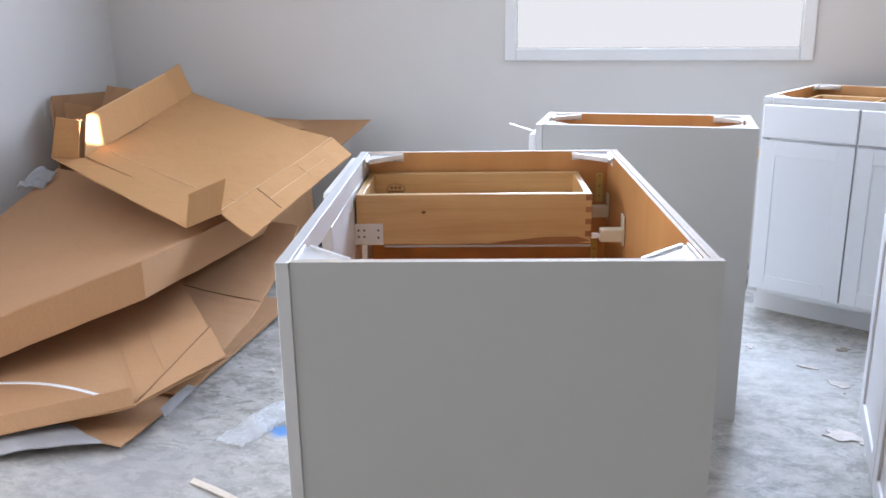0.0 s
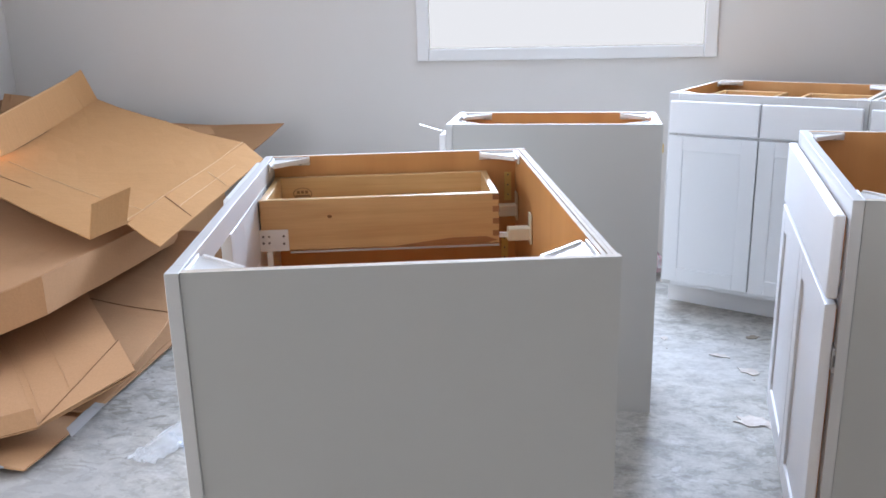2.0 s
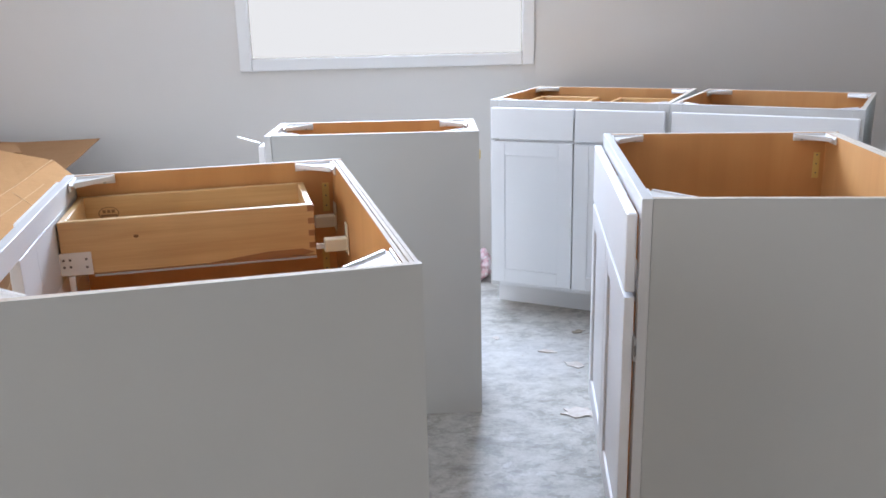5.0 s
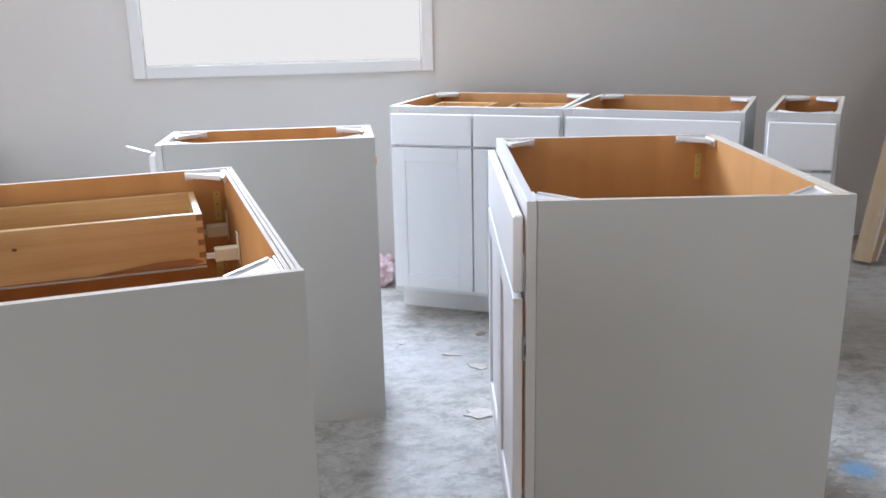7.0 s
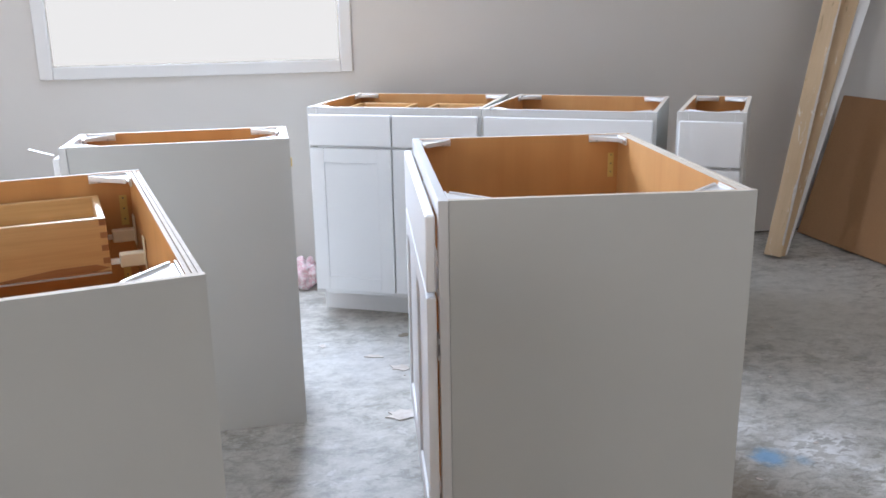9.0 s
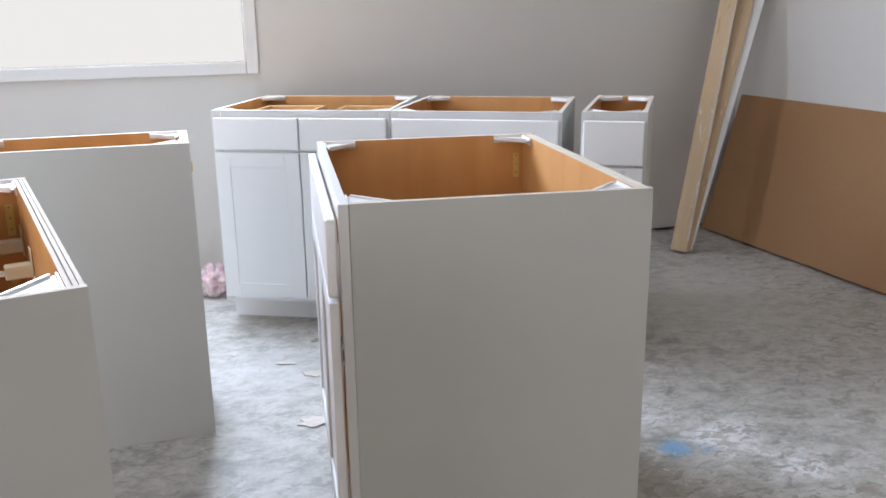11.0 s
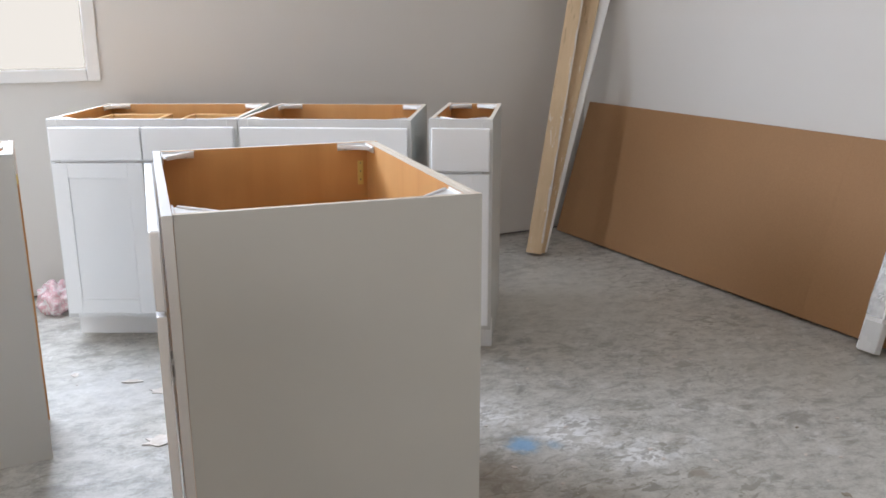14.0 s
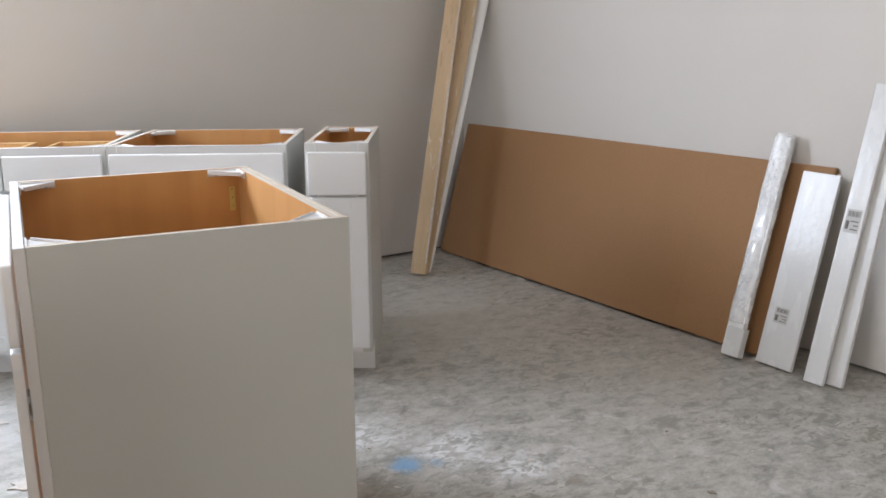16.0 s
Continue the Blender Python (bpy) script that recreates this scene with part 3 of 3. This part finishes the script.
def ply(o, a, b, sag=0.0, rough=0.004, seed=0.0, taper=0.0, twist=(0, 0, 0)):
    """A sheet from a corner and two edges: slightly wavy, bowed by sag in its middle, narrowed by taper at its far end."""
    o, a, b, twist = Vector(o), Vector(a), Vector(b), Vector(twist)
    nn = a.cross(b).normalized()
    nn = -nn if nn.z < 0 else nn

    def fn(u, v):
        p = o + a * (u + taper * v * (0.5 - u)) + b * v + twist * u * v
        w = noise.noise(p * 3.1 + Vector((seed, seed, 0))) * rough * 2.5 + noise.noise(p * 11 + Vector((0, seed, seed))) * rough * 0.6
        return p + nn * (w - sag * math.sin(math.pi * u) - sag * 0.6 * math.sin(math.pi * v))
    return fn


def sheet(name, label, panels, mat=CARD, group="discarded cartons", thick=0.005, worn=None):
    """One unfolded carton: panels of (part name, corner, edge, edge, options)."""
    ob = empty(name, pose(*panels[0][1]), label, "cardboard", group)
    base = Vector(panels[0][1])
    for k, (pn, o, a, b, opt) in enumerate(panels):
        opt = dict(opt)
        th, m2, res, plumb = opt.pop("thick", thick), opt.pop("mat", mat), opt.pop("res", 14), opt.pop("plumb", False)
        creases, dents = opt.pop("creases", ()), opt.pop("dents", ())
        fn = ply(o, a, b, seed=k * 1.7 + base.x, **opt)
        bm = surf(fn, res, res, th, plumb=plumb)
        bmesh.ops.translate(bm, vec=-base, verts=bm.verts)
        pan_ = part(pn, bm, m2, ob, smooth=False)
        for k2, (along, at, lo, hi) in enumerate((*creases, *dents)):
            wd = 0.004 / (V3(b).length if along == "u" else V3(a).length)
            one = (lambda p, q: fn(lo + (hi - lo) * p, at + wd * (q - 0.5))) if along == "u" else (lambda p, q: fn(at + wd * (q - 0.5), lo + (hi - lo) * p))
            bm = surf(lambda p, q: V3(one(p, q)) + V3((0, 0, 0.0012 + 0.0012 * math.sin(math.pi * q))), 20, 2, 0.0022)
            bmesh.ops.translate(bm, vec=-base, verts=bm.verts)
            # Dents get the painted shade colour, creases the scuffed or plain one.
            part("crease", bm, (worn or m2) if k2 < len(creases) else CARD_SCORE_SHADE, pan_)
    return ob




def quad(name, p, q, r, t, **opt):
    """A panel through four corners: p to q along one edge, p to r along the other, t across."""
    p, q, r, t = V3(p), V3(q), V3(r), V3(t)
    return name, p, q - p, r - p, dict(opt, twist=t - q - r + p)


FL, FR, BR, BL = V3((-1.938, 3.025, 0.629)), V3((-1.127, 2.601, 0.53)), V3((-0.962, 3.313, 0.683)), V3((-1.88, 3.853, 0.807))
FFL, FFR = V3((-2.095, 3.024, 0.628)), V3((-1.20, 2.486, 0.504))
sheet("carton", "open kraft cardboard carton lying unfolded on a pile", [
    quad("panel", FR, FL, BR, BL, sag=0.008, creases=[("u", 0.13, 0.0, 0.92), ("v", 0.015, 0.0, 1.0)], dents=[("u", 0.006, 0.0, 1.0)]),
    quad("flap", FFR, FFL, FR, FL, rough=0.003),
    quad("flap", FR, BR, (-0.971, 2.507, 0.483), (-0.855, 3.215, 0.635), rough=0.005, creases=[("u", 0.5, 0.28, 0.8), ("v", 0.62, 0.1, 0.9)], dents=[("v", 0.28, 0.0, 0.92)]),
    quad("flap", FL, (-1.888, 3.736, 0.781), (-1.971, 3.124, 0.794), (-1.932, 3.701, 0.923), rough=0.002, creases=[("u", 0.96, 0.1, 1.0)]),
    quad("tab", (-1.888, 3.736, 0.781), BL, (-1.932, 3.701, 0.923), (-1.926, 3.817, 0.955), res=5, rough=0.001),
    quad("tab", (-2.09, 3.021, 0.635), (-1.964, 3.024, 0.63), (-2.017, 2.988, 0.801), (-1.919, 2.991, 0.786), res=5, rough=0.001),
    quad("tab", FFR, (-1.129, 2.599, 0.532), (-1.181, 2.492, 0.620), (-1.105, 2.610, 0.652), res=5, rough=0.0008),
], worn=CARD_WORN)
sheet("carton", "closed flat kraft cardboard carton with taped edges", [
    quad("body", (-1.224, 2.246, 0.45), (-2.15, 1.745, 0.12), (-1.14, 2.99, 0.48), (-2.24, 3.24, 0.54), mat=CARD_BROWN, plumb=True, thick=lambda u, v: 0.122 * max(0.2, 1 - 0.9 * v * u), rough=0.004, res=18, creases=[("u", 0.012, 0.0, 1.0), ("v", 0.012, 0.0, 0.9)]),
])
P1, P2, P3 = V3((-1.35, 2.64, 0.30)), V3((-0.92, 2.16, 0.19)), V3((-1.13, 1.98, 0.10))
P4, P5 = P1 + P3 - P2, V3((-1.80, 1.67, 0.0))
sheet("carton", "creased kraft cardboard sheet with an upturned edge", [
    quad("panel", P2, P3, P1, P4, rough=0.003, creases=[("v", 0.60, 0.1, 1.0), ("v", 0.93, 0.1, 1.0)]),
    quad("panel", P3, P5, P4, P4 + P5 - P3, rough=0.003),
    quad("fold", P2 + V3((0.002, -0.002, 0.010)), P2 + (P1 - P2) * 0.28 + V3((0.002, 0, 0.016)), P3 + V3((0, 0, 0.004)), P3 + V3((0.002, 0.003, 0.004)), res=8, rough=0.001, dents=[("v", 0.97, 0.0, 1.0)]),
    quad("edge_strip", P3, P5, (-1.142, 1.991, 0.152), (-1.81, 1.688, 0.054), res=8, rough=0.002),
], CARD_PLAIN)
sheet("carton", "large kraft cardboard sheet flat on concrete", [
    ("panel", V3((-1.12, 1.88, 0.02)), V3((-1.1, 0.15, 0.02)), V3((0.03, 1.15, 0.02)), {"rough": 0.003}),
    ("panel", V3((-1.10, 2.20, 0.035)), V3((-1.0, 0.05, 0.03)), V3((-0.02, 0.9, 0.01)), {"rough": 0.006}),
], CARD_PLAIN)
sheet("carton", "curled kraft cardboard sheet under the pile", [("panel", V3((-1.00, 2.30, 0.155)), V3((-0.005, 0.69, 0.235)), V3((-0.75, 0.15, 0.10)), {"sag": 0.05, "dents": [("v", 0.42, 0, 0.8)]})], CARD_PLAIN)
# Darker kraft here stands for the shade on this sheet and its tab.
sheet("carton", "kraft cardboard sheet leaning on a painted wall", [("panel", V3((-0.98, 3.88, 0.69)), V3((-1.25, 0.1, 0.04)), V3((-0.229, -0.430, -0.198)), {"sag": 0.03}), quad("tab", V3((-1.310, 3.550, 0.722)), V3((-1.207, 3.550, 0.721)), V3((-1.269, 3.500, 0.699)), V3((-1.160, 3.500, 0.693)), res=4, rough=0.001)], CARD_DARK)
CT, CR, CI = V3((-2.380, 3.456, 0.833)), V3((-2.240, 3.920, 0.821)), V3((-2.179, 3.620, 0.866))
sheet("carton", "dark kraft carton standing in a room corner", [
    quad("panel", (CT.x, CT.y, 0.0), (CR.x, CR.y, 0.0), CT, CR),
    quad("flap", (CT.x + 0.004, CT.y - 0.01, 0.0), (CT.x + 0.11, CT.y - 0.16, 0.0), CT + V3((0.004, -0.01, -0.006)), CT + V3((0.10, -0.15, -0.10))),
    quad("flap", (CT.x + 0.10, CT.y - 0.06, 0.0), (CT.x + 0.19, CT.y + 0.02, 0.0), CT + V3((0.10, -0.06, -0.02)), CT + V3((0.19, 0.02, -0.05)), res=6),
    quad("flap", (CI.x - 0.22, CI.y - 0.06, 0.30), (CI.x + 0.16, CI.y + 0.04, 0.30), CI + V3((-0.02, 0, 0)), CI + V3((0.10, 0.03, -0.02)), res=8, mat=CARD_PLAIN),
], CARD_DARK)
# Hidden support, added to keep light out from under the pile.
sheet("carton", "unseen low kraft carton added under creased sheets to block light", [("body", V3((-1.22, 2.12, 0.075)), V3((-0.98, 0.0, 0.0)), V3((0.0, 0.80, 0.12)), {"plumb": True, "thick": lambda u, v: 0.072 + 0.12 * v, "rough": 0.0008})], CARD_DARK)
sheet("carton", "low kraft cartons stacked under the pile", [("body", V3((-1.35, 2.95, 0.34)), V3((-0.85, 0.2, 0.02)), V3((0.12, 0.75, 0.06)), {"thick": 0.33, "rough": 0.002})], CARD_DARK)
sheet("foam_sheet", "crumpled white packing foam sheet on concrete", [("panel", V3((-1.17, 1.87, 0.014)), V3((-0.55, -0.22, 0.02)), V3((-0.10, 0.12, 0.012)), {"rough": 0.016, "res": 24, "taper": 0.3}), quad("edge", V3((-1.077, 2.048, 0.035)), V3((-1.039, 2.185, 0.075)), V3((-1.093, 2.054, 0.060)), V3((-1.049, 2.145, 0.100)), rough=0.004, res=8)], FOAM, "", 0.004)


# ---- boards along the east wall ----
def board(name, label, foot, top, width, thick, mat, category="board", group="", grain=2, turn=0.0):
    """A board leaning from foot to top, its broad face turned about its length."""
    foot, top = V3(foot), V3(top)
    up = (top - foot).normalized()
    side = V3((0, 1, 0)) - up * up.y
    side = (Matrix.Rotation(radians(turn), 3, up) @ side).normalized()
    out = side.cross(up)
    m = Matrix((( *side, 0), (*out, 0), (*up, 0), (0, 0, 0, 1))).transposed()
    m.translation = foot
    ob = part(name, box(-width / 2, width / 2, -thick / 2, thick / 2, 0, (top - foot).length, 0.002), mat)
    ob.matrix_world = m
    return tagged(ob, label, category, group)


PZ = 0.77
ang = math.asin(0.205 / PZ)
pan = part("flat_carton", box(-0.022, 0, 0, 2.315, 0, PZ, 0.004), CARD_DARK)
pan.matrix_world = pose(3.442, 1.655, 0.006, 0, math.degrees(ang))
tagged(pan, "long flat brown cardboard carton leaning on a wall", "cardboard")
part("seam", box(-0.0226, -0.0218, 0.56, 0.562, 0.0, PZ, 0), CARD_DARK, pan)

stud = board("timber", "bare pale timber board leaning in a room corner", (3.006, 3.582, 0.014), V3((3.006, 3.582, 0)) + V3((0.268, 0.145, 1)) * 1.95, 0.082, 0.035, STUD, "timber", "leaning timbers", turn=52)
board("timber", "bare pale timber board leaning in a room corner", (3.035, 3.61, 0.014), V3((3.035, 3.61, 0)) + V3((0.33, 0.14, 1)) * 1.75, 0.10, 0.03, STUD, "timber", "leaning timbers", turn=52)
board("timber", "white-primed timber board leaning in a room corner", (3.065, 3.61, 0.014), V3((3.065, 3.61, 0)) + V3((0.365, 0.13, 1)) * 1.5, 0.07, 0.022, WHITE, "timber", "leaning timbers", turn=48)

for face in (-0.0176, 0.0176):
    part("plaster_smear", surf(lambda a, b: (-0.040 + (0.006 + 0.012 * max(0, noise.noise(V3((b * 14, face * 90, 2))) + 0.25)) * a, face + math.copysign(0.0016, face) * (0.4 + abs(noise.noise(V3((b * 40, a * 2, face * 50))))), 0.06 + 1.6 * b), 2, 90, 0.0006), PAPER, stud, "dried plaster smeared along the edge")

wrapped = board("filler_strip", "white filler strip wrapped in clear plastic, leaning", (3.345, 1.852, 0.012), (3.60, 1.862, 0.85), 0.072, 0.03, WHITE, "board", "leaning white boards")
part("film", surf(lambda a, b: (0.043 * math.cos(2 * math.pi * a) * (1 + 0.14 * noise.noise(V3((a * 9, b * 6 + a * 3, 1)))), 0.024 * math.sin(2 * math.pi * a) * (1 + 0.26 * noise.noise(V3((a * 15, b * 5 + a * 4, 5)))), 0.13 + b * 0.76), 36, 60, 0.0006), WRAP, wrapped, "wrinkled clear plastic film", True)
w2 = board("filler_board", "wide white filler board leaning, with a printed sticker", (3.385, 1.685, 0.006), (3.575, 1.675, 0.735), 0.152, 0.018, FILMED, "board", "leaning white boards")
w3 = board("filler_board", "tall white filler board in film, leaning", (3.355, 1.50, 0.006), (3.615, 1.490, 1.07), 0.075, 0.018, FILMED, "board", "leaning white boards")
w4 = board("filler_board", "tall white filler board leaning behind another", (3.392, 1.445, 0.006), (3.628, 1.445, 1.04), 0.07, 0.018, FILMED, "board", "leaning white boards")
part("end_block", box(-0.046, 0.030, -0.019, 0.018, -0.004, 0.112, 0.003), FILMED, wrapped)


def sticker(parent, x, z, w, h, face):
    """A pale label with a dark code block and lines of unreadable print."""
    st = part("sticker", box(x - w / 2, x + w / 2, face - 0.0006, face, z, z + h, 0), LABEL, parent, "white sticker with dark print")
    y0, y1 = face - 0.0011, face - 0.0007
    for k in range(9):
        a = x - w * 0.42 + w * 0.09 * k
        part("code_bar", box(a, a + w * (0.03 + 0.03 * (k * 7 % 3) / 2), y0, y1, z + h * 0.68, z + h * 0.92, 0), INK, st)
    for k, (a, b) in enumerate(((-0.42, 0.05), (-0.42, -0.1), (-0.42, 0.12))):
        part("print_bar", box(x + w * a, x + w * b, y0, y1, z + h * (0.12 + 0.17 * k), z + h * (0.17 + 0.17 * k), 0), INK, st)
    part("code_block", box(x + w * 0.2, x + w * 0.42, y0, y1, z + h * 0.14, z + h * 0.5, 0), INK, st)


sticker(w2, 0.015, 0.165, 0.058, 0.062, -0.0092)
sticker(w3, 0.0, 0.56, 0.055, 0.085, -0.0092)


# ---- litter on the floor ----
def chip(x, y, r, seed, label="torn chip of white plasterboard on concrete", mat=PAPER):
    rnd = random.Random(seed)
    k = rnd.randint(11, 16)
    pts = [(r * rnd.uniform(0.45, 1.15) * math.cos(2 * math.pi * i / k) * 1.35, r * rnd.uniform(0.4, 1.0) * math.sin(2 * math.pi * i / k)) for i in range(k)]
    bm = prism(pts, 0, max(0.0018, r * 0.07))
    for v in bm.verts:
        v.co.z += 0.30 * r * max(0, noise.noise(V3((v.co.x / r * 0.9, v.co.y / r * 0.9, seed))))
    ob = part("plaster_chip", bm, mat)
    ob.matrix_world = pose(x, y, 0.001, 0, 0, rnd.uniform(0, 360))
    return tagged(ob, label, "debris", "plaster chips")


for k, (x, y, r) in enumerate(((0.885, 2.375, 0.042), (0.872, 2.866, 0.028), (0.938, 2.738, 0.030), (2.25, 1.515, 0.008), (-0.93, 2.5, 0.012))):
    chip(x, y, r, k)
rnd = random.Random(5)
for k in range(110):
    x, y = rnd.uniform(0.55, 3.2), rnd.uniform(0.9, 3.8)
    chip(x, y, rnd.uniform(0.0025, 0.009) * rnd.uniform(0.6, 1.2), 50 + k, "tiny crumb of plaster on concrete")

bag = part("plastic_bag", surf(lambda a, b: (-0.89 + 0.10 * a + 0.10 * b, 1.99 + 0.30 * b - 0.02 * a, 0.004 + 0.035 * math.sin(math.pi * a) * math.sin(math.pi * b) + 0.022 * abs(noise.noise(V3((a * 6, b * 9, 0))))), 20, 28, 0.0005), CLEAR, smooth=True)
tagged(bag, "crumpled clear plastic bag on concrete", "bag")
strip_o = part("edge_strip", surf(lambda a, b: (-0.85 + 0.20 * a, 1.775 - 0.085 * a + 0.022 * b, 0.004 + 0.004 * math.sin(3 * a)), 10, 2, 0.003), EDGE)
tagged(strip_o, "white plastic edge strip on concrete", "strip")
band = part("strap", surf(lambda a, b: (-1.62 + 0.40 * a, 1.98 + 0.05 * a + 0.012 * b - 0.05 * a * a, 0.125 + 0.014 * math.sin(math.pi * a) - 0.01 * a), 16, 2, 0.002), PLASTIC)
tagged(band, "white plastic strapping band curved over cardboard", "strap")
bm = bmesh.new()
bmesh.ops.create_icosphere(bm, subdivisions=4, radius=1)
for v in bm.verts:
    p = v.co.copy()
    f = 1 + 0.35 * noise.noise(p * 2.3) + 0.2 * noise.noise(p * 6)
    v.co = V3((0.70 + p.x * 0.07 * f, 3.80 + p.y * 0.09 * f, max(0.002, 0.055 + p.z * 0.075 * f)))
tagged(part("plastic_bag", bm, PINK, smooth=True), "crumpled pink and white plastic bag", "bag")
tape = part("tape_strip", surf(lambda a, b: (-0.03 - 0.07 * a, 2.40 + 0.05 * a + 0.016 * b, 0.862 + 0.012 * a), 6, 2, 0.0012), PLASTIC)
tagged(tape, "white strip peeling from a cabinet frame", "strip")
clip = part("edge_clip", box(0.5805, 0.592, 2.412, 2.424, 0.795, 0.822, 0.002), BRASS)
tagged(clip, "small yellow plastic clip on a cabinet edge", "clip")
scrap = part("foam_scrap", surf(lambda a, b: (-2.262 + 0.09 * a, 2.990 + 0.10 * b + 0.06 * a, 0.485 + 0.05 * abs(noise.noise(V3((a * 2.5, b * 2.5, 3)))) + 0.05 * a * (1 - a) + 0.05 * b), 14, 12, 0.003), FOAM, smooth=True)
tagged(scrap, "small crumpled white foam scrap on cardboard", "foam")
for k, (x, y, r) in enumerate(((0.925, 2.345, 0.018), (1.02, 3.05, 0.02), (0.70, 3.02, 0.016), (2.62, 1.55, 0.006), (2.1, 1.30, 0.010), (2.42, 1.22, 0.012))):
    chip(x, y, r, 300 + k, "small tan chip of torn board paper", SCRAP if k % 2 else PAPER)
